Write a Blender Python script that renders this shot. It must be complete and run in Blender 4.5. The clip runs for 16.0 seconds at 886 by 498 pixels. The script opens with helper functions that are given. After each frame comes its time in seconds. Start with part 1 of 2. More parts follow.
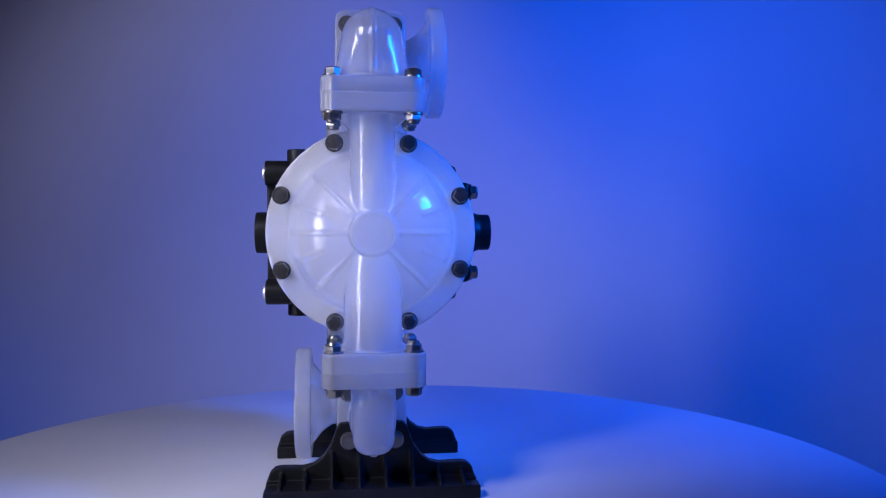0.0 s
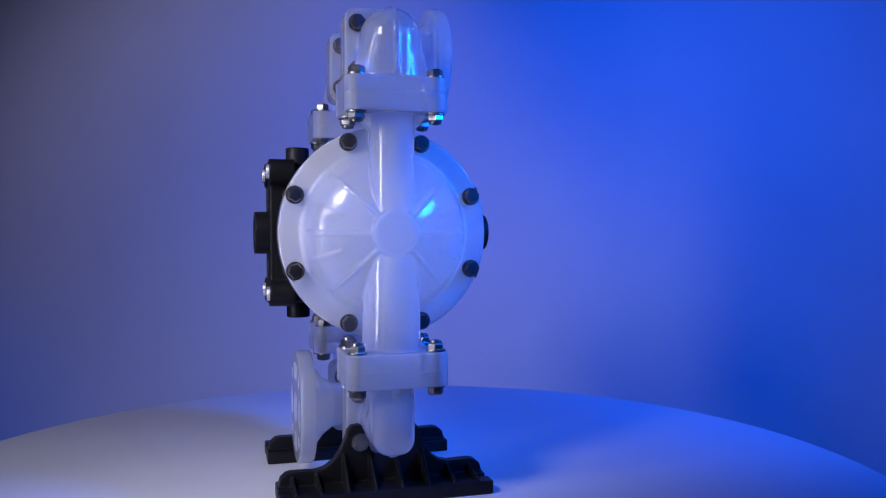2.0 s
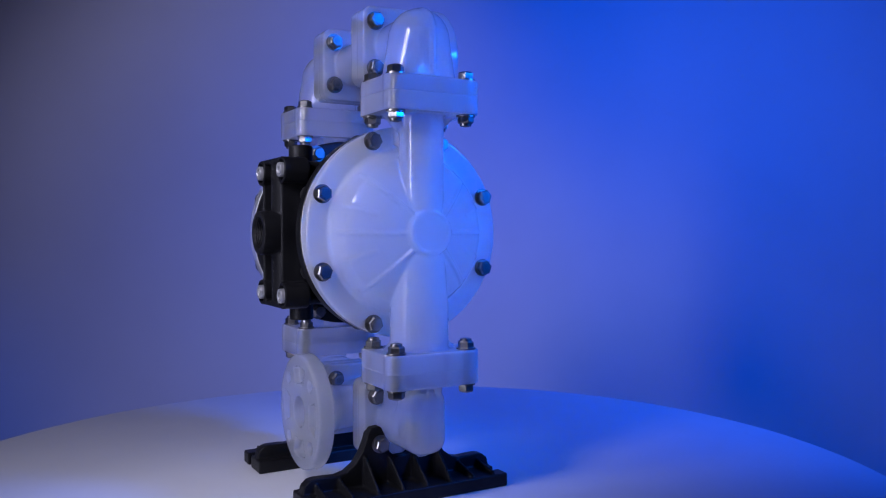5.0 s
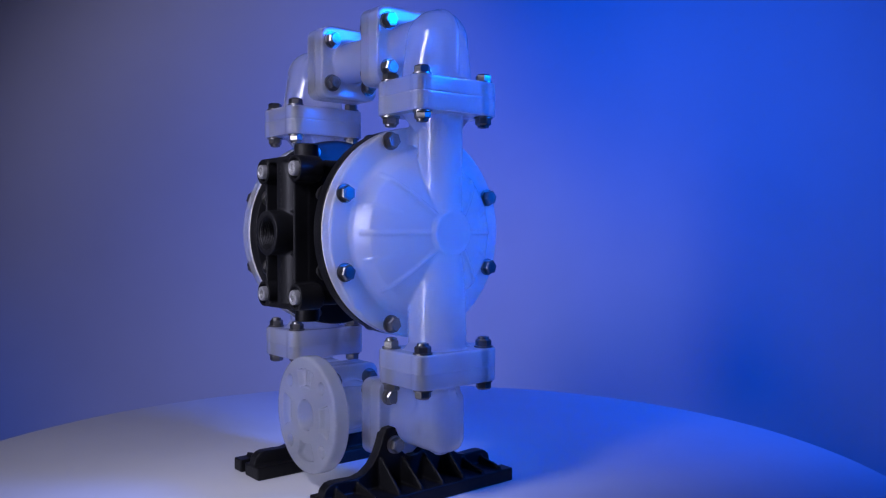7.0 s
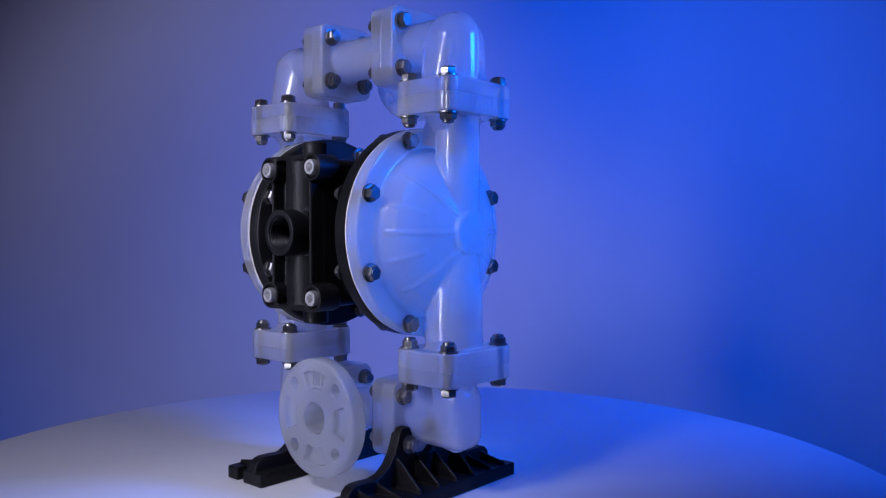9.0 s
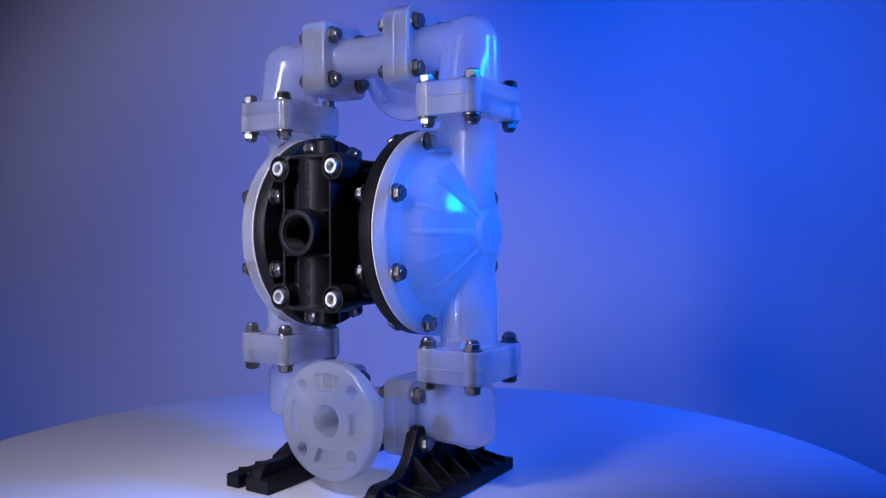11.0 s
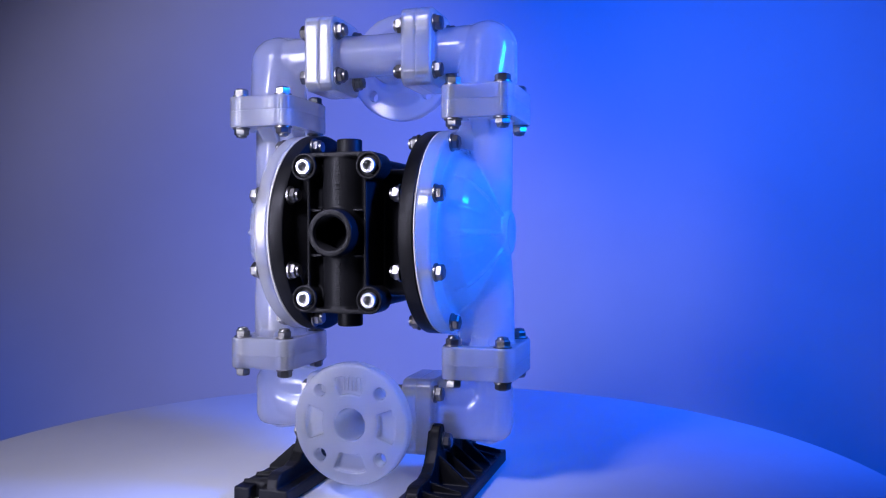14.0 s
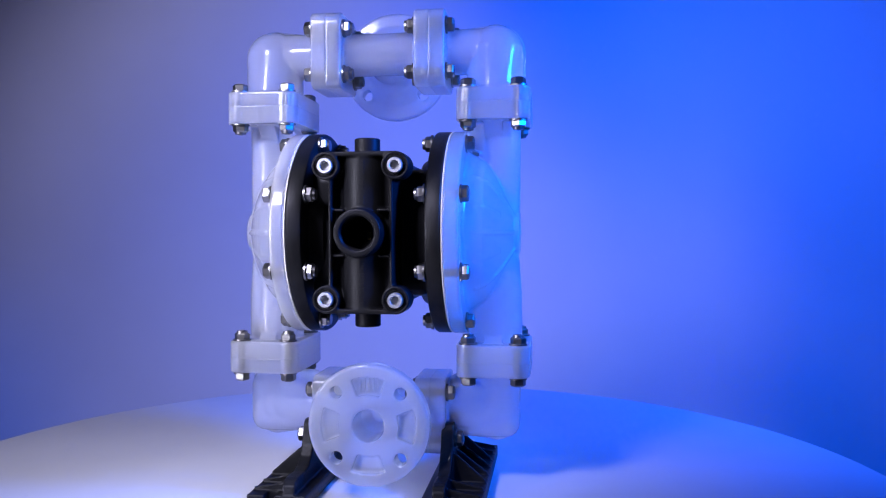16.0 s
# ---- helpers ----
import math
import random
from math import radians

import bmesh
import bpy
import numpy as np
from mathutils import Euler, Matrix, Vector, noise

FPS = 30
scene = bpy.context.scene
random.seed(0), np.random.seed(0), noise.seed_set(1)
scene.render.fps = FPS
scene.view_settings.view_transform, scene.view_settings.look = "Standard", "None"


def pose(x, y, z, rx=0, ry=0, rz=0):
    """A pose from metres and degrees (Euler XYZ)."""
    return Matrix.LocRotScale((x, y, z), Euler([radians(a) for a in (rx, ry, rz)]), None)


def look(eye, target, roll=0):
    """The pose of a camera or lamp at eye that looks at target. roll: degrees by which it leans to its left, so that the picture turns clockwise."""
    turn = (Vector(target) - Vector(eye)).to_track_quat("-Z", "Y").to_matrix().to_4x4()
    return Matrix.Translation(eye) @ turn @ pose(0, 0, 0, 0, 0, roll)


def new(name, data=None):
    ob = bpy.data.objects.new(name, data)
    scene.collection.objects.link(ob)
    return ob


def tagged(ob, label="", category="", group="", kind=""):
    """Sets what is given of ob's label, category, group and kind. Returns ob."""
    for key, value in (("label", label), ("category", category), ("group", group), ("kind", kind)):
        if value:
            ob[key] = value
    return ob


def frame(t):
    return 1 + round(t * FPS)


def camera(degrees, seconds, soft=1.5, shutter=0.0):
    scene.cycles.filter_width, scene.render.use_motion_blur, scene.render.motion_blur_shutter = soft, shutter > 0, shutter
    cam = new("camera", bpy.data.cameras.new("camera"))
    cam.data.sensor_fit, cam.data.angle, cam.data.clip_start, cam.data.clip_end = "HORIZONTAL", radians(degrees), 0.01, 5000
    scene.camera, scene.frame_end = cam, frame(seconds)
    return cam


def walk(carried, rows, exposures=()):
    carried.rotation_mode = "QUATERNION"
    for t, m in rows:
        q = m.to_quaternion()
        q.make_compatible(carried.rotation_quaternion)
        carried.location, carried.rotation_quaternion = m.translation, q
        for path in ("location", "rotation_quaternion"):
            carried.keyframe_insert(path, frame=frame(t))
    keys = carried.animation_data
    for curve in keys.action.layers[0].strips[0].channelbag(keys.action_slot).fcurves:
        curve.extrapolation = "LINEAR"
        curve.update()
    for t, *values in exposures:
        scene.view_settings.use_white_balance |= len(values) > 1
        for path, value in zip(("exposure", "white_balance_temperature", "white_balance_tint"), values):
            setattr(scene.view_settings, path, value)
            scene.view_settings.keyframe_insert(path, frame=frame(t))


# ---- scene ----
cam = camera(57.09, 16.0, soft=1.2)
EYE = (0.0, -0.86, 0.2552)
AIM = (0.05275, 0.13838, 0.2326)
walk(cam, [(0.0, look(EYE, AIM, -0.1)), (16.0, look(EYE, AIM, -0.1))],
     exposures=[(0.0, 0.0), (3.5, -0.12), (7.0, -0.18), (9.0, -0.1), (12.5, 0.2), (14.5, 0.42), (16.0, 0.62)])

# ---- world and lights ----
world = bpy.data.worlds.new("room_air")
scene.world = world
world.use_nodes = True
world.node_tree.nodes["Background"].inputs[0].default_value = (0.05, 0.06, 0.1, 1)
world.node_tree.nodes["Background"].inputs[1].default_value = 0.1


def lamp(name, kind, energy, colour, eye, target, **settings):
    data = bpy.data.lights.new(name, kind)
    data.energy, data.color = energy, colour
    ob = new(name, data)
    ob.matrix_world = look(eye, target)
    return ob, data


ob, data = lamp("blue_wall_lamp", "SPOT", 124, (0.001, 0.092, 1.0), (0.75, -0.35, 1.05), (0.72, 1.25, 0.02))
data.spot_size, data.spot_blend, data.shadow_soft_size = radians(110), 1.0, 0.14
ob, data = lamp("blue_rim_lamp", "SPOT", 80, (0.001, 0.125, 1.0), (0.72, -0.36, 0.62), (0.02, 0.0, 0.28))
data.spot_size, data.spot_blend, data.shadow_soft_size = radians(42), 0.8, 0.10
ob, data = lamp("white_side_lamp", "SPOT", 21, (0.73, 0.72, 1.0), (-0.45, -0.62, 0.72), (-0.175, 0.130, 0.120))
data.spot_size, data.spot_blend, data.shadow_soft_size = radians(70), 1.0, 0.09
ob, data = lamp("white_strip_box", "AREA", 0.58, (0.75, 0.75, 1.0), (-0.56, -0.46, 0.37), (-0.02, 0.0, 0.27))
data.shape, data.size, data.size_y, data.spread = "RECTANGLE", 0.08, 0.60, radians(56)
ob, data = lamp("white_wall_lamp", "SPOT", 28, (0.71, 0.67, 1.0), (-0.42, -0.60, 1.35), (-0.38, 1.25, 0.33))
data.spot_size, data.spot_blend, data.shadow_soft_size = radians(50), 0.7, 0.16


# ---- materials ----
def material(name):
    m = bpy.data.materials.new(name)
    m.use_nodes = True
    n, l = m.node_tree.nodes, m.node_tree.links
    return m, n, l, n["Principled BSDF"]


def noise_node(n, l, scale, detail=4.0, rough=0.55):
    co = n.new("ShaderNodeTexCoord")
    t = n.new("ShaderNodeTexNoise")
    t.inputs["Scale"].default_value, t.inputs["Detail"].default_value = scale, detail
    t.inputs["Roughness"].default_value = rough
    l.new(co.outputs["Object"], t.inputs["Vector"])
    return t


def ramp(n, l, src, a, b, lo=0.35, hi=0.65):
    r = n.new("ShaderNodeValToRGB")
    r.color_ramp.elements[0].position, r.color_ramp.elements[1].position = lo, hi
    r.color_ramp.elements[0].color, r.color_ramp.elements[1].color = a, b
    l.new(src, r.inputs[0])
    return r


def surface(name, low, high, rough_lo, rough_hi, scale, fine, bump, metal=0.0, ior=1.5, distance=0.0006):
    """Two-scale procedural surface: broad tint, fine relief and uneven gloss."""
    m, n, l, p = material(name)
    broad = noise_node(n, l, scale)
    small = noise_node(n, l, fine, 6.0, 0.6)
    l.new(ramp(n, l, broad.outputs[0], (*low, 1), (*high, 1)).outputs[0], p.inputs["Base Color"])
    l.new(ramp(n, l, small.outputs[0], (rough_lo,) * 3 + (1,), (rough_hi,) * 3 + (1,)).outputs[0], p.inputs["Roughness"])
    b = n.new("ShaderNodeBump")
    b.inputs["Strength"].default_value, b.inputs["Distance"].default_value = bump, distance
    l.new(small.outputs[0], b.inputs["Height"])
    l.new(b.outputs[0], p.inputs["Normal"])
    p.inputs["Metallic"].default_value = metal
    p.inputs["IOR"].default_value = ior
    return m, p


def polypropylene(name, clear, glow_share):
    """Milky plastic: clear is the share of light that goes straight on through it."""
    m, q = surface(name, (0.84, 0.86, 0.89), (0.90, 0.91, 0.93), 0.40, 0.52, 14, 260, 0.10, ior=1.18)
    q.inputs["Subsurface Weight"].default_value = 1.0
    q.inputs["Subsurface Radius"].default_value = (1.0, 1.0, 1.0)
    q.inputs["Subsurface Scale"].default_value = 0.010
    q.inputs["Transmission Weight"].default_value = clear
    q.inputs["Coat Weight"].default_value = 0.80
    q.inputs["Coat Roughness"].default_value = 0.12
    nodes, links = m.node_tree.nodes, m.node_tree.links
    glow, mix = nodes.new("ShaderNodeBsdfTranslucent"), nodes.new("ShaderNodeMixShader")
    glow.inputs[0].default_value = (0.86, 0.88, 0.92, 1)
    mix.inputs[0].default_value = glow_share
    links.new(q.outputs[0], mix.inputs[1])
    links.new(glow.outputs[0], mix.inputs[2])
    links.new(mix.outputs[0], nodes["Material Output"].inputs["Surface"])
    return m


PLASTIC = polypropylene("milky_polypropylene", 0.84, 0.12)
# copy of the same plastic, less clear so that the chambers look brighter
PLASTIC_LESS_CLEAR = polypropylene("less_clear_milky_polypropylene", 0.78, 0.14)
BLACK, p = surface("black_moulded_plastic", (0.006, 0.006, 0.007), (0.012, 0.012, 0.013), 0.34, 0.50, 30, 700, 0.2)
p.inputs["Specular IOR Level"].default_value = 0.17
RUBBER, p = surface("black_rubber", (0.010, 0.010, 0.011), (0.02, 0.02, 0.021), 0.5, 0.7, 40, 900, 0.2)
STEEL, p = surface("stainless_steel", (0.23, 0.225, 0.22), (0.33, 0.32, 0.31), 0.30, 0.36, 60, 300, 0.03, metal=1.0)
ZINC, p = surface("zinc_plate", (0.60, 0.60, 0.60), (0.72, 0.72, 0.72), 0.36, 0.5, 150, 900, 0.1, metal=0.8)
GASKET, p = surface("cream_gasket", (0.70, 0.68, 0.60), (0.78, 0.76, 0.69), 0.5, 0.65, 60, 600, 0.1)
BRASS, p = surface("brass", (0.55, 0.36, 0.12), (0.66, 0.45, 0.18), 0.25, 0.4, 80, 500, 0.1, metal=1.0)
TABLE, p = surface("white_laminate", (0.76, 0.76, 0.76), (0.81, 0.81, 0.81), 0.42, 0.55, 5, 400, 0.06)
WALL, p = surface("painted_plaster", (0.72, 0.72, 0.72), (0.78, 0.78, 0.78), 0.75, 0.9, 1.6, 160, 0.15, distance=0.001)
# assumed colour of the unseen room sides, dark to keep fill light down
DIM, p = surface("bounce_cutting_grey", (0.10, 0.10, 0.11), (0.13, 0.13, 0.14), 0.7, 0.85, 1.6, 160, 0.15, distance=0.001)
FLOOR, p = surface("grey_floor", (0.22, 0.21, 0.20), (0.30, 0.29, 0.28), 0.5, 0.7, 3, 80, 0.2)


# ---- mesh helpers ----
def finish(bm, name, mat, smooth=True, angle=35):
    bmesh.ops.recalc_face_normals(bm, faces=bm.faces)
    me = bpy.data.meshes.new(name)
    bm.to_mesh(me)
    bm.free()
    me.materials.append(mat)
    if smooth:
        me.shade_smooth()
        me.set_sharp_from_angle(angle=radians(angle))
    return me


def part(name, bm, mat, parent, label="", angle=35):
    me = bm if isinstance(bm, bpy.types.Mesh) else finish(bm, name, mat, True, angle)
    ob = new(name, me)
    ob.parent = parent
    if label:
        ob["label"] = label
    return ob


def add_box(bm, x0, x1, y0, y1, z0, z1, r=0.0, seg=3, axis="all"):
    g = bmesh.ops.create_cube(bm, size=1.0, matrix=Matrix.Translation(((x0 + x1) / 2, (y0 + y1) / 2, (z0 + z1) / 2)) @ Matrix.Diagonal((x1 - x0, y1 - y0, z1 - z0, 1)))
    if r > 0:
        edges = {e for v in g["verts"] for e in v.link_edges}
        if axis != "all":
            k = "xyz".index(axis)
            edges = {e for e in edges if abs((e.verts[0].co - e.verts[1].co).normalized()[k]) > 0.9}
        bmesh.ops.bevel(bm, geom=list(edges), offset=r, segments=seg, affect="EDGES", profile=0.5)


def ring_loft(bm, rings, cap=True, closed=False):
    loops = [[bm.verts.new(p) for p in ring] for ring in rings]
    n = len(loops[0])
    pairs = list(zip(loops, loops[1:])) + ([(loops[-1], loops[0])] if closed else [])
    for a, b in pairs:
        for i in range(n):
            bm.faces.new((a[i], a[(i + 1) % n], b[(i + 1) % n], b[i]))
    if cap and not closed:
        bm.faces.new(loops[0])
        bm.faces.new(loops[-1][::-1])


def frame_axes(d):
    d = Vector(d).normalized()
    u = d.orthogonal().normalized()
    if abs(d.z) < 0.9:
        u = Vector((0, 0, 1)).cross(d).normalized()
    return d, u, d.cross(u)


def add_cyl(bm, a, b, ra, rb=None, n=40):
    a, b = Vector(a), Vector(b)
    rb = ra if rb is None else rb
    d, u, w = frame_axes(b - a)
    ring_loft(bm, [[a + (u * math.cos(k) + w * math.sin(k)) * ra for k in (2 * math.pi * i / n for i in range(n))],
                   [b + (u * math.cos(k) + w * math.sin(k)) * rb for k in (2 * math.pi * i / n for i in range(n))]])


def add_turned(bm, origin, axis, profile, n=48, closed=False):
    """A turned body: profile holds (distance along the axis, radius)."""
    o = Vector(origin)
    d, u, w = frame_axes(axis)
    ring_loft(bm, [[o + d * h + (u * math.cos(k) + w * math.sin(k)) * r for k in (2 * math.pi * i / n for i in range(n))] for h, r in profile], closed=closed)


def add_tube_path(bm, points, radii, n=32):
    """A round bar swept along points in the plane y = const, with a radius at each."""
    rings = []
    for i, pnt in enumerate(points):
        a, b = Vector(points[max(i - 1, 0)]), Vector(points[min(i + 1, len(points) - 1)])
        d = (b - a).normalized()
        u = Vector((0, 1, 0))
        w = d.cross(u)
        rings.append([Vector(pnt) + (u * math.cos(k) + w * math.sin(k)) * radii[i] for k in (2 * math.pi * j / n for j in range(n))])
    ring_loft(bm, rings)


def add_prism(bm, outline, place, depth):
    """Outline of 2D points, pushed along depth; place turns (u, v) into a point."""
    a = [bm.verts.new(place(u, v)) for u, v in outline]
    b = [bm.verts.new(Vector(place(u, v)) + Vector(depth)) for u, v in outline]
    n = len(a)
    bm.faces.new(a)
    bm.faces.new(b[::-1])
    for i in range(n):
        bm.faces.new((a[i], b[i], b[(i + 1) % n], a[(i + 1) % n]))


def baked(me, build):
    """The mesh after modifiers, on a passing object."""
    ob = bpy.data.objects.new("passing", me)
    scene.collection.objects.link(ob)
    extra = build(ob)
    deps = bpy.context.evaluated_depsgraph_get()
    deps.update()
    out = bpy.data.meshes.new_from_object(ob.evaluated_get(deps))
    for o in (ob, *extra):
        bpy.data.objects.remove(o)
    return out


def moulded(bm, name, mat, voxel=0.0014, rounds=4, cut=None):
    """Melts overlapping bodies into one moulded skin with small fillets."""
    me = finish(bm, name, mat, False)

    def build(ob):
        extra = []
        r = ob.modifiers.new("remesh", "REMESH")
        r.mode, r.voxel_size, r.use_smooth_shade = "VOXEL", voxel, True
        s = ob.modifiers.new("smooth", "SMOOTH")
        s.factor, s.iterations = 0.5, rounds
        if cut is not None:
            c = bpy.data.objects.new("passing_cut", finish(cut, "cut", mat, False))
            scene.collection.objects.link(c)
            b = ob.modifiers.new("cut", "BOOLEAN")
            b.operation, b.solver, b.object = "DIFFERENCE", "EXACT", c
            q = ob.modifiers.new("again", "REMESH")
            q.mode, q.voxel_size, q.use_smooth_shade = "VOXEL", voxel, True
            q = ob.modifiers.new("smooth_again", "SMOOTH")
            q.factor, q.iterations = 0.5, 1
            extra.append(c)
        return extra

    out = baked(me, build)
    out.name = name
    out.shade_smooth()
    return out


# ---- the room ----
def room():
    def slab(name, x0, x1, y0, y1, z0, z1, mat, label):
        bm = bmesh.new()
        add_box(bm, x0, x1, y0, y1, z0, z1)
        ob = new(name, finish(bm, name, mat, False))
        tagged(ob, label, name.split("_")[0], kind="structure")
    slab("wall_north", -2.6, 2.8, 1.25, 1.37, -0.76, 1.9, WALL, "plain white painted wall behind the round table")
    # unseen south, west, east walls and ceiling, added dark so little light bounces back
    slab("wall_south", -2.6, 2.8, -2.62, -2.5, -0.76, 1.9, DIM, "unseen wall facing the table, dark grey to cut bounced light")
    slab("wall_west", -2.72, -2.6, -2.62, 1.37, -0.76, 1.9, DIM, "unseen side wall, dark grey to cut bounced light")
    slab("wall_east", 2.8, 2.92, -2.62, 1.37, -0.76, 1.9, DIM, "unseen side wall, dark grey to cut bounced light")
    slab("floor", -2.72, 2.92, -2.62, 1.37, -0.84, -0.76, FLOOR, "plain grey floor under the round table")
    slab("ceiling", -2.72, 2.92, -2.62, 1.37, 1.9, 1.98, DIM, "unseen ceiling, dark grey to cut bounced light")


TABLE_AT = (-0.0097, -0.0311)


def round_table():
    root = new("round_table")
    tagged(root, "round white laminate table turning under the pump", "table")
    bm = bmesh.new()
    R = 0.5145
    add_turned(bm, (0, 0, -0.024), (0, 0, 1), [(0, R - 0.003), (0.002, R - 0.0008), (0.005, R), (0.019, R), (0.0225, R - 0.0008), (0.024, R - 0.003)], n=160)
    part("tabletop", bm, TABLE, root)
    bm = bmesh.new()
    add_turned(bm, (0, 0, -0.74), (0, 0, 1), [(0, 0.035), (0.68, 0.035), (0.70, 0.10), (0.716, 0.10)], n=40)
    part("pedestal", bm, TABLE, root)
    bm = bmesh.new()
    add_turned(bm, (0, 0, -0.76), (0, 0, 1), [(0, 0.26), (0.008, 0.26), (0.014, 0.24), (0.02, 0.05)], n=64)
    part("foot_plate", bm, TABLE, root)
    root.location = (*TABLE_AT, 0)
    return root


# ---- the pump: x along its shaft, front towards -y, z up from the table ----
ZC = 0.2533      # shaft height
ZU, ZL = 0.4330, 0.0736   # manifold axes
XC = 0.1135      # clamps' centre
BX, BY = 0.0239, 0.0358   # clamp bolts
MB = 0.0225      # manifold bolts
FLANGE_R = 0.0577


def hexagon(bm, a, b, across):
    add_turned(bm, a, Vector(b) - Vector(a), [(0, across / 1.732 * 0.97), ((Vector(b) - Vector(a)).length * 0.12, across / 1.732), ((Vector(b) - Vector(a)).length * 0.8, across / 1.732), ((Vector(b) - Vector(a)).length, across / 1.732 * 0.86)], n=6)


def bolt_mesh(length, across=0.013, head=0.0065):
    """A hex bolt: head above the origin, shank down -z, both with washers' seats at 0."""
    bm = bmesh.new()
    add_turned(bm, (0, 0, 0), (0, 0, 1), [(0, across * 0.66), (0.0016, across * 0.66)], n=24)
    hexagon(bm, (0, 0, 0.0016), (0, 0, 0.0016 + head), across)
    add_turned(bm, (0, 0, 0.0016 + head), (0, 0, 1), [(-0.0004, across * 0.36), (0.0005, across * 0.34)], n=20)
    add_turned(bm, (0, 0, 0), (0, 0, -1), [(0, 0.0035), (length, 0.0035), (length + 0.001, 0.0028)], n=14)
    return finish(bm, "bolt", STEEL, True, 25)


def nut_mesh(across=0.013):
    bm = bmesh.new()
    add_turned(bm, (0, 0, 0), (0, 0, -1), [(0, across * 0.68), (0.0018, across * 0.68)], n=24)
    hexagon(bm, (0, 0, -0.0018), (0, 0, -0.0078), across)
    add_turned(bm, (0, 0, -0.0078), (0, 0, -1), [(0, across * 0.43), (0.0022, across * 0.40)], n=20)
    return finish(bm, "nut", STEEL, True, 25)


def socket_mesh():
    bm = bmesh.new()
    n = 24
    rings = []
    for h, r in [(0, 0.0070), (0.0052, 0.0070), (0.0062, 0.0066), (0.0062, 0.0044), (0.0058, 0.0041)]:
        rings.append([(r * math.cos(2 * math.pi * i / n), r * math.sin(2 * math.pi * i / n), h) for i in range(n)])
    rings.append([(0.0040 * math.cos(2 * math.pi * i / n), 0.0040 * math.sin(2 * math.pi * i / n), -0.0050) for i in range(n)])
    ring_loft(bm, rings)
    return finish(bm, "socket_screw", ZINC, True, 30)


def put(name, me, parent, at, axis, spin=0.0):
    """A part on shared mesh data whose own z points along axis."""
    d, u, w = frame_axes(axis)
    m = Matrix((u, w, d)).transposed().to_4x4()
    ob = new(name, me)
    ob.parent = parent
    ob.matrix_basis = Matrix.Translation(at) @ m @ Matrix.Rotation(spin, 4, "Z")
    return ob


def clamp_half(bm, z0, z1):
    """Rounded oblong clamp plate round XC with raised bolt pillars at its corners."""
    add_box(bm, XC - 0.0355, XC + 0.0355, -0.0462, 0.0462, z0, z1, 0.0115, 5, "z")
    for sx in (-1, 1):
        for sy in (-1, 1):
            add_cyl(bm, (XC + sx * BX, sy * BY, z0), (XC + sx * BX, sy * BY, z1), 0.0112, n=28)


def dome_height(a):
    """Depth of the cover's dome, from its foot (a = 0) to the hub (a = 1)."""
    return 0.0960 + 0.0365 * a ** 0.56


def chamber_mesh():
    bm = bmesh.new()
    # dished cover: rim, step, dome, hub
    prof = [(0.0732, 0.1003), (0.0855, 0.1003), (0.0872, 0.0990), (0.0876, 0.0810), (0.0905, 0.0780), (0.0960, 0.0755)]
    for i in range(11):
        prof.append((dome_height(i / 10), 0.0755 - 0.0535 * i / 10))
    prof += [(0.1352, 0.0218), (0.1374, 0.0208), (0.1380, 0.0196), (0.1380, 0.0176), (0.1374, 0.0170)]
    add_turned(bm, (0, 0, ZC), (1, 0, 0), prof, n=96)
    # upper and lower pipes with clamp halves
    add_turned(bm, (0.1178, 0, ZC), (0, 0, 1), [(0.012, 0.0190), (0.018, 0.0200), (0.03, 0.0203), (0.113, 0.0208)], n=40)
    add_turned(bm, (0.1130, 0, ZC), (0, 0, -1), [(0.014, 0.0215), (0.022, 0.0236), (0.03, 0.0246), (0.065, 0.0268), (0.113, 0.0272)], n=40)
    clamp_half(bm, 0.3608, 0.3782)
    clamp_half(bm, 0.1284, 0.1460)
    # neck webs between rim and clamps
    for s, z in ((1, 0.3610), (-1, 0.1456)):
        add_prism(bm, [(0.081, ZC + s * 0.085), (0.112, ZC + s * 0.075), (0.114, z), (0.092, z)], lambda u, v: (u, -0.0150, v), (0, 0.030, 0))
        for sy in (-1, 1):
            add_prism(bm, [(sy * 0.018, z), (sy * 0.034, z), (sy * 0.018, z - s * 0.016)], lambda u, v: (0.104, u, v), (0.018, 0, 0))
    # radial ribs on the dome, long ones to the hub and short low ones between
    for deg, inner, proud in ((0, 1.0, 0.0023), (45, 1.0, 0.0023), (135, 1.0, 0.0023), (180, 1.0, 0.0023), (225, 1.0, 0.0023), (315, 1.0, 0.0023),
                              (20, 0.5, 0.0010), (-20, 0.5, 0.0010), (160, 0.5, 0.0010), (200, 0.5, 0.0010)):
        c = radians(deg)
        u = Vector((0, math.cos(c), math.sin(c)))
        w = Vector((0, -math.sin(c), math.cos(c)))
        steps = [inner * k / 8 for k in range(9)]
        out = [(0.0755 - 0.0535 * k, dome_height(k) + proud) for k in steps] + [(0.0755 - 0.0535 * k, dome_height(k) - 0.006) for k in reversed(steps)]
        add_prism(bm, out, lambda r, h: Vector((h, 0, ZC)) + u * r - w * 0.0017, w * 0.0034)
    return moulded(bm, "fluid_chamber", PLASTIC_LESS_CLEAR, 0.0011, 2)


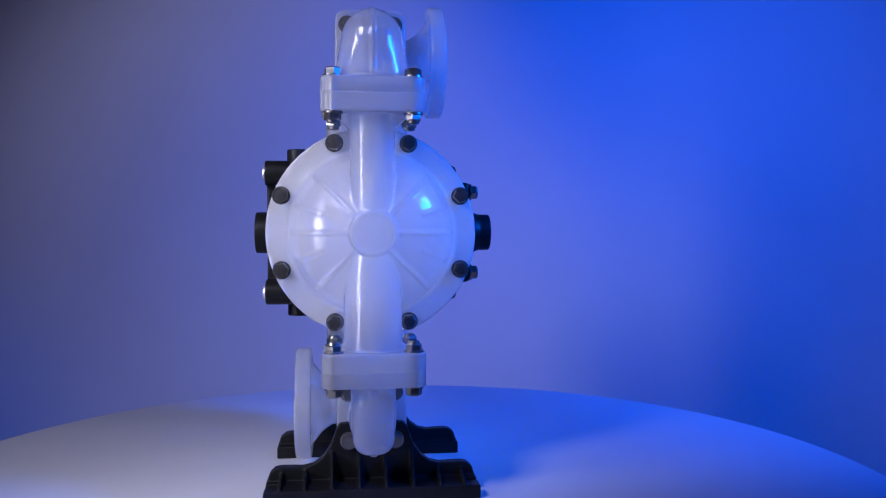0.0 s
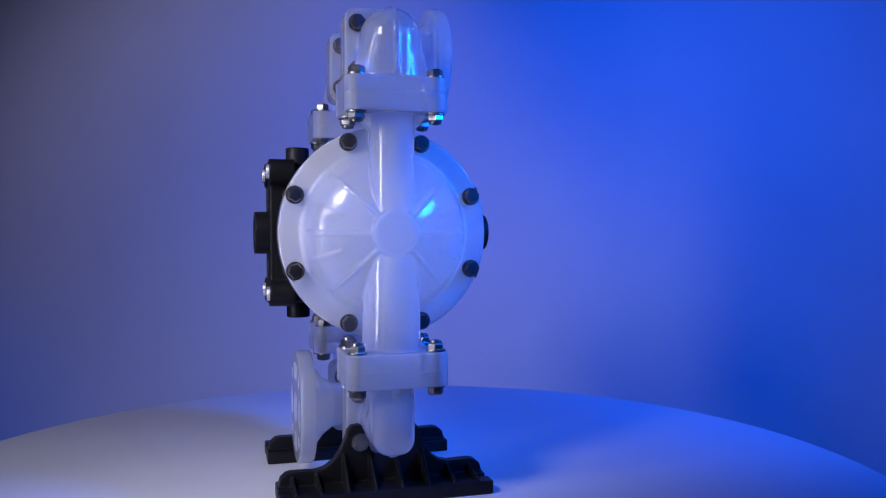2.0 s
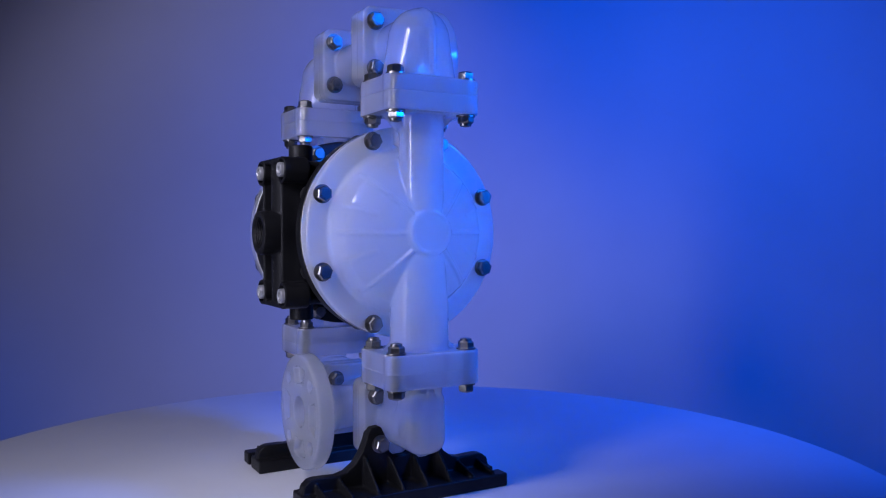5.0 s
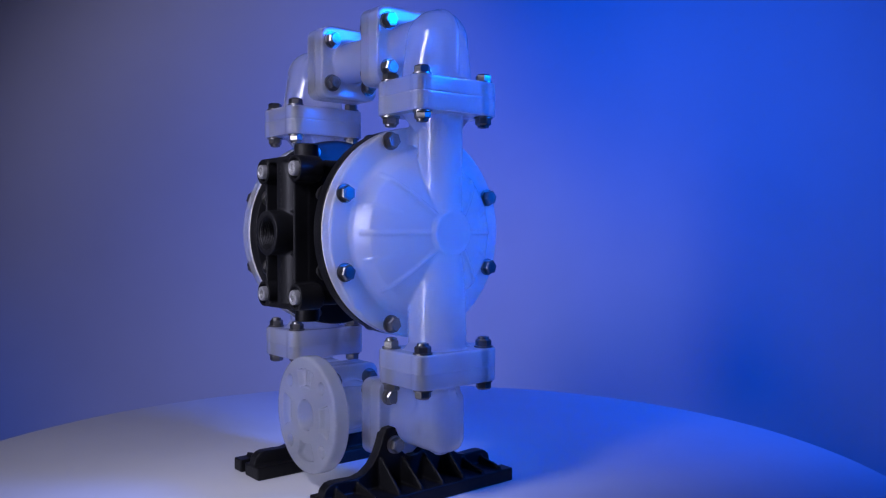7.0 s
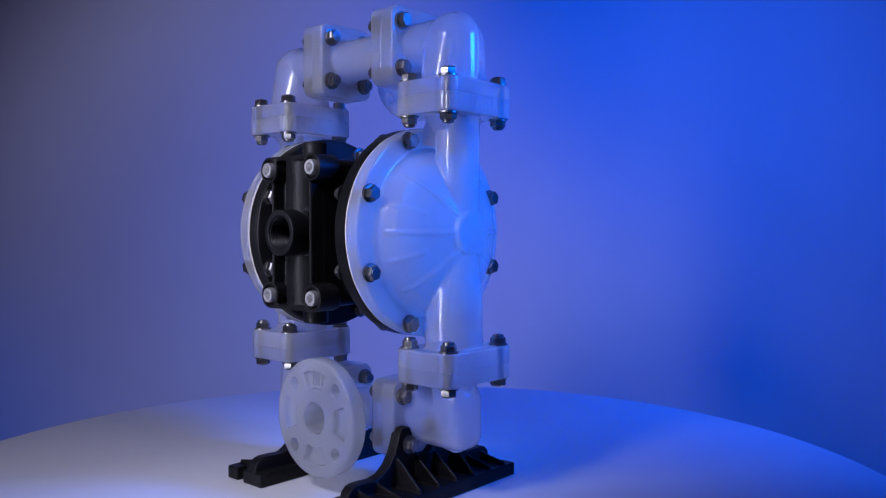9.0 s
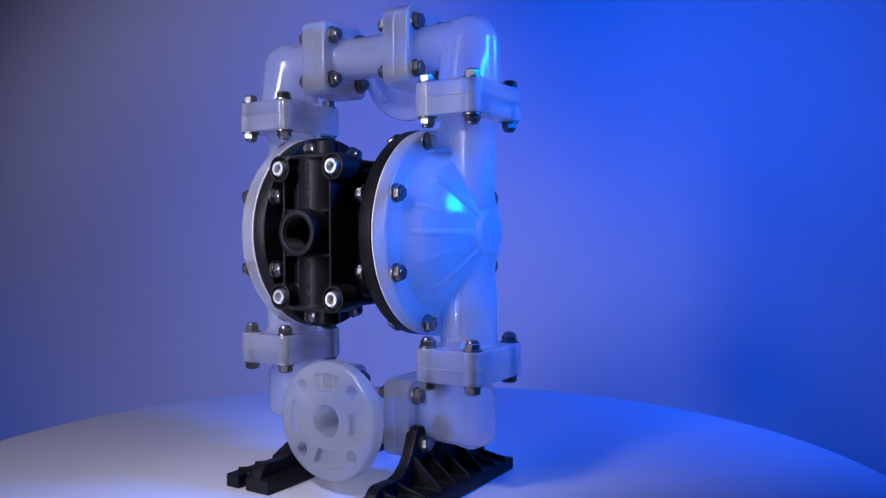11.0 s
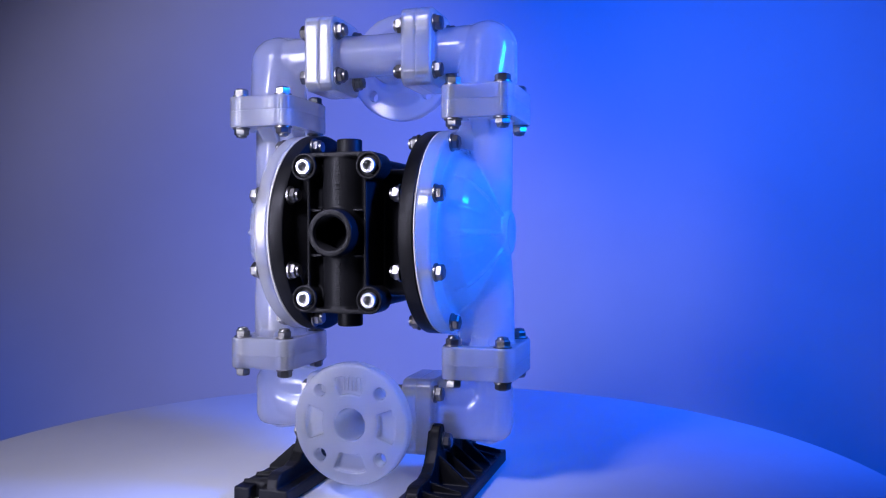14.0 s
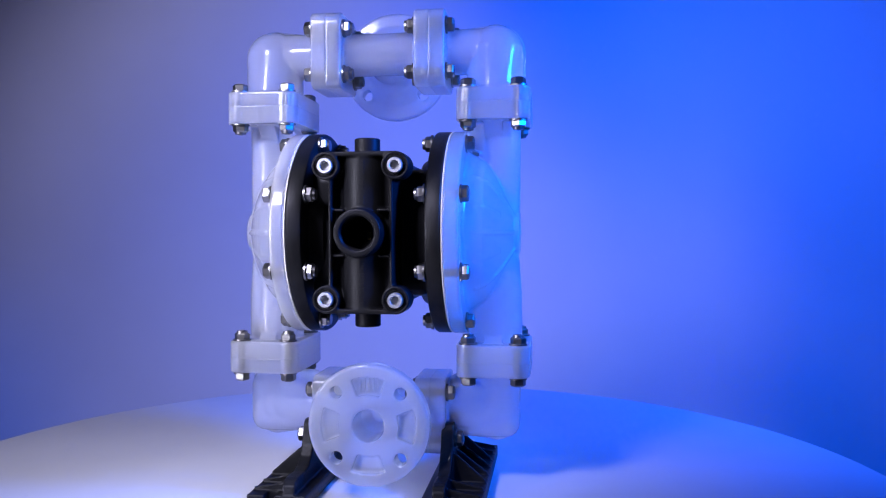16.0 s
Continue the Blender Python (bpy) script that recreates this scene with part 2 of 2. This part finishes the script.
def elbow_mesh(r, boxy=False):
    """Upper elbow over the clamp at XC, bending in towards the centre."""
    bm = bmesh.new()
    clamp_half(bm, 0.3764, 0.3918)
    pts, rad = [(XC, 0, 0.385)], [r]
    for i in range(9):
        a = i / 8 * math.pi / 2
        pts.append((0.0905 + (XC - 0.0905) * math.cos(a), 0, 0.4100 + (ZU - 0.4100) * math.sin(a)))
        rad.append(r - (r - 0.0225) * i / 8)
    pts.append((0.0600, 0, ZU))
    rad.append(0.0220)
    add_tube_path(bm, pts, rad, 36)
    add_turned(bm, (XC, 0, 0.385), (0, 0, 1), [(0, r)] + [(0.0440 + 0.0295 * math.sin(k / 7 * math.pi / 2), r * math.cos(k / 7 * math.pi / 2) + 0.0004) for k in range(8)], n=40)
    if boxy:
        add_box(bm, XC - 0.050, XC + 0.0245, -0.0192, 0.0192, 0.3950, 0.4570, 0.0145, 5)
    # skirt webs down to the clamp and the keel over the top
    if not boxy:
        bell = []
        for k in range(7):
            f = k / 6
            rx, ry = 0.0272 + (r - 0.0272) * f, 0.0362 + (r - 0.0008 - 0.0362) * f
            bell.append([(XC + rx * math.cos(q), ry * math.sin(q), 0.3905 + 0.046 * f) for q in (2 * math.pi * i / 40 for i in range(40))])
        ring_loft(bm, bell)
    kr, out, half = (0.0285, 0.0036, 0.0034) if boxy else (r - 0.0012, 0.0016, 0.0019)
    keel = [(XC + r + out, 0.396)] + [(XC + (r + out) * math.cos(k / 8 * math.pi / 2), 0.4315 + (kr + 0.0012) * math.sin(k / 8 * math.pi / 2)) for k in range(9)] + [(0.078, 0.4550), (0.078, 0.43), (XC, 0.40)]
    add_prism(bm, keel, lambda u, v: (u, -half, v), (0, 2 * half, 0))
    # four-bolt plate of the horizontal joint
    joint_plate(bm, 0.0498, 0.0665)
    return moulded(bm, "elbow", PLASTIC, 0.0012, 6)


def joint_plate(bm, x0, x1):
    add_box(bm, x0, x1, -0.0345, 0.0345, ZU - 0.0375, ZU + 0.0375, 0.010, 4, "x")


def tee_mesh():
    """Upper tee: flange turned to the back."""
    bm = bmesh.new()
    add_turned(bm, (-0.050, 0, ZU), (1, 0, 0), [(0, 0.0250), (0.016, 0.0215), (0.05, 0.0208), (0.084, 0.0215), (0.1, 0.0250)], n=40)
    for s in (-1, 1):
        joint_plate(bm, min(s * 0.0360, s * 0.0518), max(s * 0.0360, s * 0.0518))
    add_turned(bm, (0, 0, ZU), (0, 1, 0), [(0, 0.0200), (0.040, 0.0230), (0.050, 0.030), (0.060, 0.043), (0.061, FLANGE_R - 0.001), (0.0622, FLANGE_R), (0.0752, FLANGE_R), (0.0768, FLANGE_R - 0.0016)], n=72)
    cut = bmesh.new()
    add_turned(cut, (0, 0.01, ZU), (0, 1, 0), [(0, 0.0110), (0.03, 0.0150), (0.08, 0.0156)], n=40)
    for k in range(4):
        a = radians(45 + 90 * k)
        c = Vector((0.0432 * math.cos(a), 0, ZU + 0.0432 * math.sin(a)))
        add_cyl(cut, c + Vector((0, 0.050, 0)), c + Vector((0, 0.09, 0)), 0.0060, n=24)
        b = math.pi / 2 * k
        arc = [(0.0455, b - 0.37 + 0.74 * i / 8) for i in range(9)] + [(0.0285, b + 0.37 - 0.74 * i / 8) for i in range(9)]
        add_prism(cut, [(q * math.cos(t), q * math.sin(t)) for q, t in arc], lambda u, v: (u, 0.0700, ZU + v), (0, 0.02, 0))
    return moulded(bm, "tee", PLASTIC, 0.0012, 2, cut)


FLIP = Matrix.Translation((0, 0, ZC)) @ Matrix.Rotation(math.pi, 4, "X") @ Matrix.Translation((0, 0, -ZC))
TURN = Matrix.Rotation(math.pi, 4, "Z")


def foot_mesh():
    """Foot on the +x side: wall with a saddle, base plate with slotted ends, ribs outward."""
    bm = bmesh.new()
    half = [(-0.1005, 0.002), (-0.1005, 0.0150), (-0.0985, 0.0215), (-0.0935, 0.0258), (-0.0880, 0.0268), (-0.0660, 0.0262), (-0.0570, 0.0285),
            (-0.0480, 0.0350), (-0.0410, 0.0450), (-0.0365, 0.0560), (-0.0345, 0.0630), (-0.0310, 0.0672), (-0.0230, 0.0680), (-0.0185, 0.0650),
            (-0.0165, 0.0560), (-0.0120, 0.0420), (-0.0060, 0.0370)]
    outline = half + [(-u, v) for u, v in reversed(half)]
    add_prism(bm, outline, lambda u, v: (0.0630, u, v), (0.0120, 0, 0))
    x0, x1, y, sw = 0.0520, 0.1085, 0.1020, 0.0048
    plan = [(x0, -y), (0.0870 - sw, -y), (0.0870 - sw, -y + 0.013), (0.0870 + sw, -y + 0.013), (0.0870 + sw, -y), (x1, -y), (x1, y), (0.0870 + sw, y), (0.0870 + sw, y - 0.013), (0.0870 - sw, y - 0.013), (0.0870 - sw, y), (x0, y)]
    add_prism(bm, plan, lambda u, v: (u, v, 0.0002), (0, 0, 0.0130))
    for yr, h in ((-0.0640, 0.0245), (-0.0384, 0.0420), (-0.0128, 0.0390), (0.0128, 0.0390), (0.0384, 0.0420), (0.0640, 0.0245), (-0.0870, 0.0230), (0.0870, 0.0230)):
        add_prism(bm, [(0.074, 0.010), (0.074, h), (0.0790, h - 0.002), (0.1060, 0.0165), (0.1060, 0.010)], lambda u, v: (u, yr - 0.0013, v), (0, 0.0026, 0))
    return moulded(bm, "foot", BLACK, 0.0011, 2)


def housing_mesh():
    bm = bmesh.new()
    add_box(bm, -0.0600, 0.0600, -0.064, 0.088, ZC - 0.060, ZC + 0.060, 0.012, 3)
    add_box(bm, -0.0300, 0.0300, -0.0885, 0.090, ZC - 0.070, ZC + 0.070, 0.006, 3)
    return moulded(bm, "center_housing", BLACK, 0.0013, 2)


def plate_mesh():
    """Front air plate: raised border, screw bosses, threaded port."""
    bm = bmesh.new()
    add_box(bm, -0.0300, 0.0300, -0.0900, -0.080, ZC - 0.0705, ZC + 0.0705, 0.002, 2)
    for sx in (-1, 1):
        for sz in (-1, 1):
            add_cyl(bm, (sx * 0.0318, -0.1050, ZC + sz * 0.060), (sx * 0.0318, -0.0800, ZC + sz * 0.060), 0.0126, n=32)
        add_box(bm, min(sx * 0.0262, sx * 0.0296), max(sx * 0.0262, sx * 0.0296), -0.1035, -0.085, ZC - 0.062, ZC + 0.062)
    for sz in (-1, 1):
        add_box(bm, -0.030, 0.030, -0.1035, -0.085, ZC + sz * 0.0705 - 0.0022, ZC + sz * 0.0705 + 0.0022)
        for sx in (-1, 1):
            add_box(bm, min(sx * 0.016, sx * 0.028), max(sx * 0.016, sx * 0.028), -0.1010, -0.085, ZC + sz * 0.0205 - 0.0012, ZC + sz * 0.0205 + 0.0012)
    add_turned(bm, (0.0004, -0.0822, ZC - 0.071), (0, 0, 1), [(0, 0.0210), (0.142, 0.0210)], n=40)
    add_cyl(bm, (0, -0.1175, ZC), (0, -0.080, ZC), 0.0213, 0.0222, n=48)
    cut = bmesh.new()
    add_cyl(cut, (0, -0.13, ZC), (0, -0.088, ZC), 0.0160, 0.0152, n=40)
    for sx in (-1, 1):
        for sz in (-1, 1):
            add_cyl(cut, (sx * 0.0318, -0.12, ZC + sz * 0.060), (sx * 0.0318, -0.1008, ZC + sz * 0.060), 0.0101, n=28)
    return moulded(bm, "air_plate", BLACK, 0.0009, 1, cut)


def exhaust_mesh():
    """Back plate with the round exhaust port."""
    bm = bmesh.new()
    add_box(bm, -0.0300, 0.0300, 0.084, 0.1040, ZC - 0.0520, ZC + 0.0520, 0.004, 2)
    add_cyl(bm, (0, 0.0850, ZC), (0, 0.1150, ZC), 0.0300, 0.0200, n=40)
    add_cyl(bm, (0, 0.0850, ZC), (0, 0.1285, ZC), 0.0192, n=48)
    cut = bmesh.new()
    add_cyl(cut, (0, 0.1000, ZC), (0, 0.1400, ZC), 0.0145, n=40)
    return moulded(bm, "exhaust_plate", BLACK, 0.0011, 1, cut)


def pump():
    root = new("diaphragm_pump")
    tagged(root, "air-operated double diaphragm pump in milky white plastic with black centre", "pump")
    bolt, nut, screw = bolt_mesh(0.0405), nut_mesh(), socket_mesh()
    rim_bolt, joint_bolt, short_bolt = bolt_mesh(0.040), bolt_mesh(0.040), bolt_mesh(0.010)
    rng = random.Random(4)

    def shared(name, me, m, label=""):
        ob = new(name, me)
        ob.parent = root
        ob.matrix_basis = m
        if label:
            ob["label"] = label
        return ob

    eye = Matrix.Identity(4)
    chamber = chamber_mesh()
    gasket = bmesh.new()
    add_turned(gasket, (0.0714, 0, ZC), (1, 0, 0), [(0, 0.0985), (0.0004, 0.0996), (0.0015, 0.0996), (0.0019, 0.0985)], n=96)
    gasket = finish(gasket, "gasket", GASKET)
    disc = bmesh.new()
    add_turned(disc, (0.0560, 0, ZC), (1, 0, 0), [(0, 0.0960), (0.0012, 0.0990), (0.0030, 0.1000), (0.0142, 0.1000), (0.0153, 0.0990)], n=96)
    add_turned(disc, (0.0440, 0, ZC), (1, 0, 0), [(0, 0.070), (0.013, 0.079)], n=64)
    disc = finish(disc, "rim_disc", BLACK)
    elbow_up, elbow_low, tee = elbow_mesh(0.0282), elbow_mesh(0.0208, True), tee_mesh()
    foot = foot_mesh()
    for side in (eye, TURN):
        c = shared("fluid_chamber", chamber, side, "domed translucent white plastic chamber")
        d = shared("rim_disc", disc, side, "black plastic rim disc")
        shared("gasket", gasket, side, "thin cream gasket")
        for k in range(8):
            a = radians(22.5 + 45 * k)
            at = (0, 0.092 * math.cos(a), ZC + 0.092 * math.sin(a))
            put("bolt", rim_bolt, c, (0.0876, at[1], at[2]), (1, 0, 0), rng.random() * 2)
            put("nut", nut, d, (0.0560, at[1], at[2]), (1, 0, 0), rng.random() * 2)
        for flip, me in ((eye, elbow_up), (FLIP, elbow_low)):
            e = shared("elbow", me, side @ flip, "translucent white plastic elbow")
            for sx in (-1, 1):
                for sy in (-1, 1):
                    x, y = XC + sx * BX, sy * BY
                    put("bolt", bolt, e, (x, y, 0.3918), (0, 0, 1), rng.random() * 2)
                    put("nut", nut, e, (x, y, 0.3609), (0, 0, 1), rng.random() * 2)
                    put("bolt", joint_bolt, e, (0.0752 if me is elbow_low and sy > 0 else 0.0666, sx * MB, ZU + sy * MB), (1, 0, 0), rng.random() * 2)
                    put("nut", nut, e, (0.0359, sx * MB, ZU + sy * MB), (1, 0, 0), rng.random() * 2)
        shared("foot", foot, side, "black ribbed plastic foot")
    for flip in (eye, FLIP):
        t = shared("tee", tee, flip, "translucent white plastic tee with round flange")
    for k in range(5):
        bm = bmesh.new()
        x = (k - 2) * 0.0042
        add_box(bm, x - 0.0008, x + 0.0008, 0.0690, 0.0714, ZU - 0.0440, ZU - 0.0310, 0.0004, 1)
        part("moulded_mark", bm, PLASTIC, t)
    part("center_housing", housing_mesh(), BLACK, root, "black moulded centre block")
    plate = part("air_plate", plate_mesh(), BLACK, root, "black moulded plate with round air port")
    back = part("exhaust_plate", exhaust_mesh(), BLACK, root, "black moulded plate with round exhaust port")
    for sx in (-1, 1):
        for sz in (-1, 1):
            put("socket_screw", screw, plate, (sx * 0.0318, -0.1010, ZC + sz * 0.060), (0, -1, 0), rng.random())
            put("bolt", short_bolt, back, (sx * 0.0220, 0.1040, ZC + sz * 0.0420), (0, 1, 0), rng.random())
    for sz in (1, -1):
        bm = bmesh.new()
        add_turned(bm, (0, -0.0735, ZC + sz * 0.060), (0, 0, sz), [(0, 0.0118), (0.0258, 0.0118), (0.0267, 0.0108)], n=36)
        part("end_plug", bm, BLACK, root, "black cylindrical plug")
    # raised casting marks on the valve body, above and below the port
    for k in range(9):
        for z0 in (ZC - 0.0270, ZC + 0.0640):
            if k != 3 and k != 6:
                bm = bmesh.new()
                z = z0 - k * 0.0044
                add_box(bm, -0.0012, 0.0036, -0.10335, -0.1020, z - 0.0032, z, 0.0004, 1)
                part("casting_mark", bm, BLACK, plate)
    bm = bmesh.new()
    wall = [(0.0, 0.0168)]
    for k in range(12):
        wall += [(0.0012 + 0.0018 * k, 0.0158), (0.0021 + 0.0018 * k, 0.0148)]
    add_turned(bm, (0, -0.1172, ZC), (0, 1, 0), wall + [(0.0236, 0.0168)], n=48, closed=True)
    part("port_thread", bm, BLACK, plate, "black screw thread inside the port", angle=20)
    bm = bmesh.new()
    add_box(bm, 0.0030, 0.0065, -0.0895, -0.0870, ZC - 0.006, ZC + 0.001, 0.0006, 2)
    part("valve_pin", bm, BRASS, plate, "small brass pin inside the port")
    return root


room()
TURNTABLE = round_table()
PUMP = pump()


def motions():
    rows, turns = [], []
    for i in range(33):
        t = i * 0.5
        deg = -86.21 + 4.5155 * t + 0.01237 * t * t
        a = radians(deg)
        x, y = -0.0102, -0.0320
        rows.append((t, pose(x * math.cos(a) - y * math.sin(a), x * math.sin(a) + y * math.cos(a), 0.0, 0, 0, deg)))
        turns.append((t, pose(*TABLE_AT, 0.0, 0, 0, deg)))
    walk(PUMP, rows)
    walk(TURNTABLE, turns)


motions()
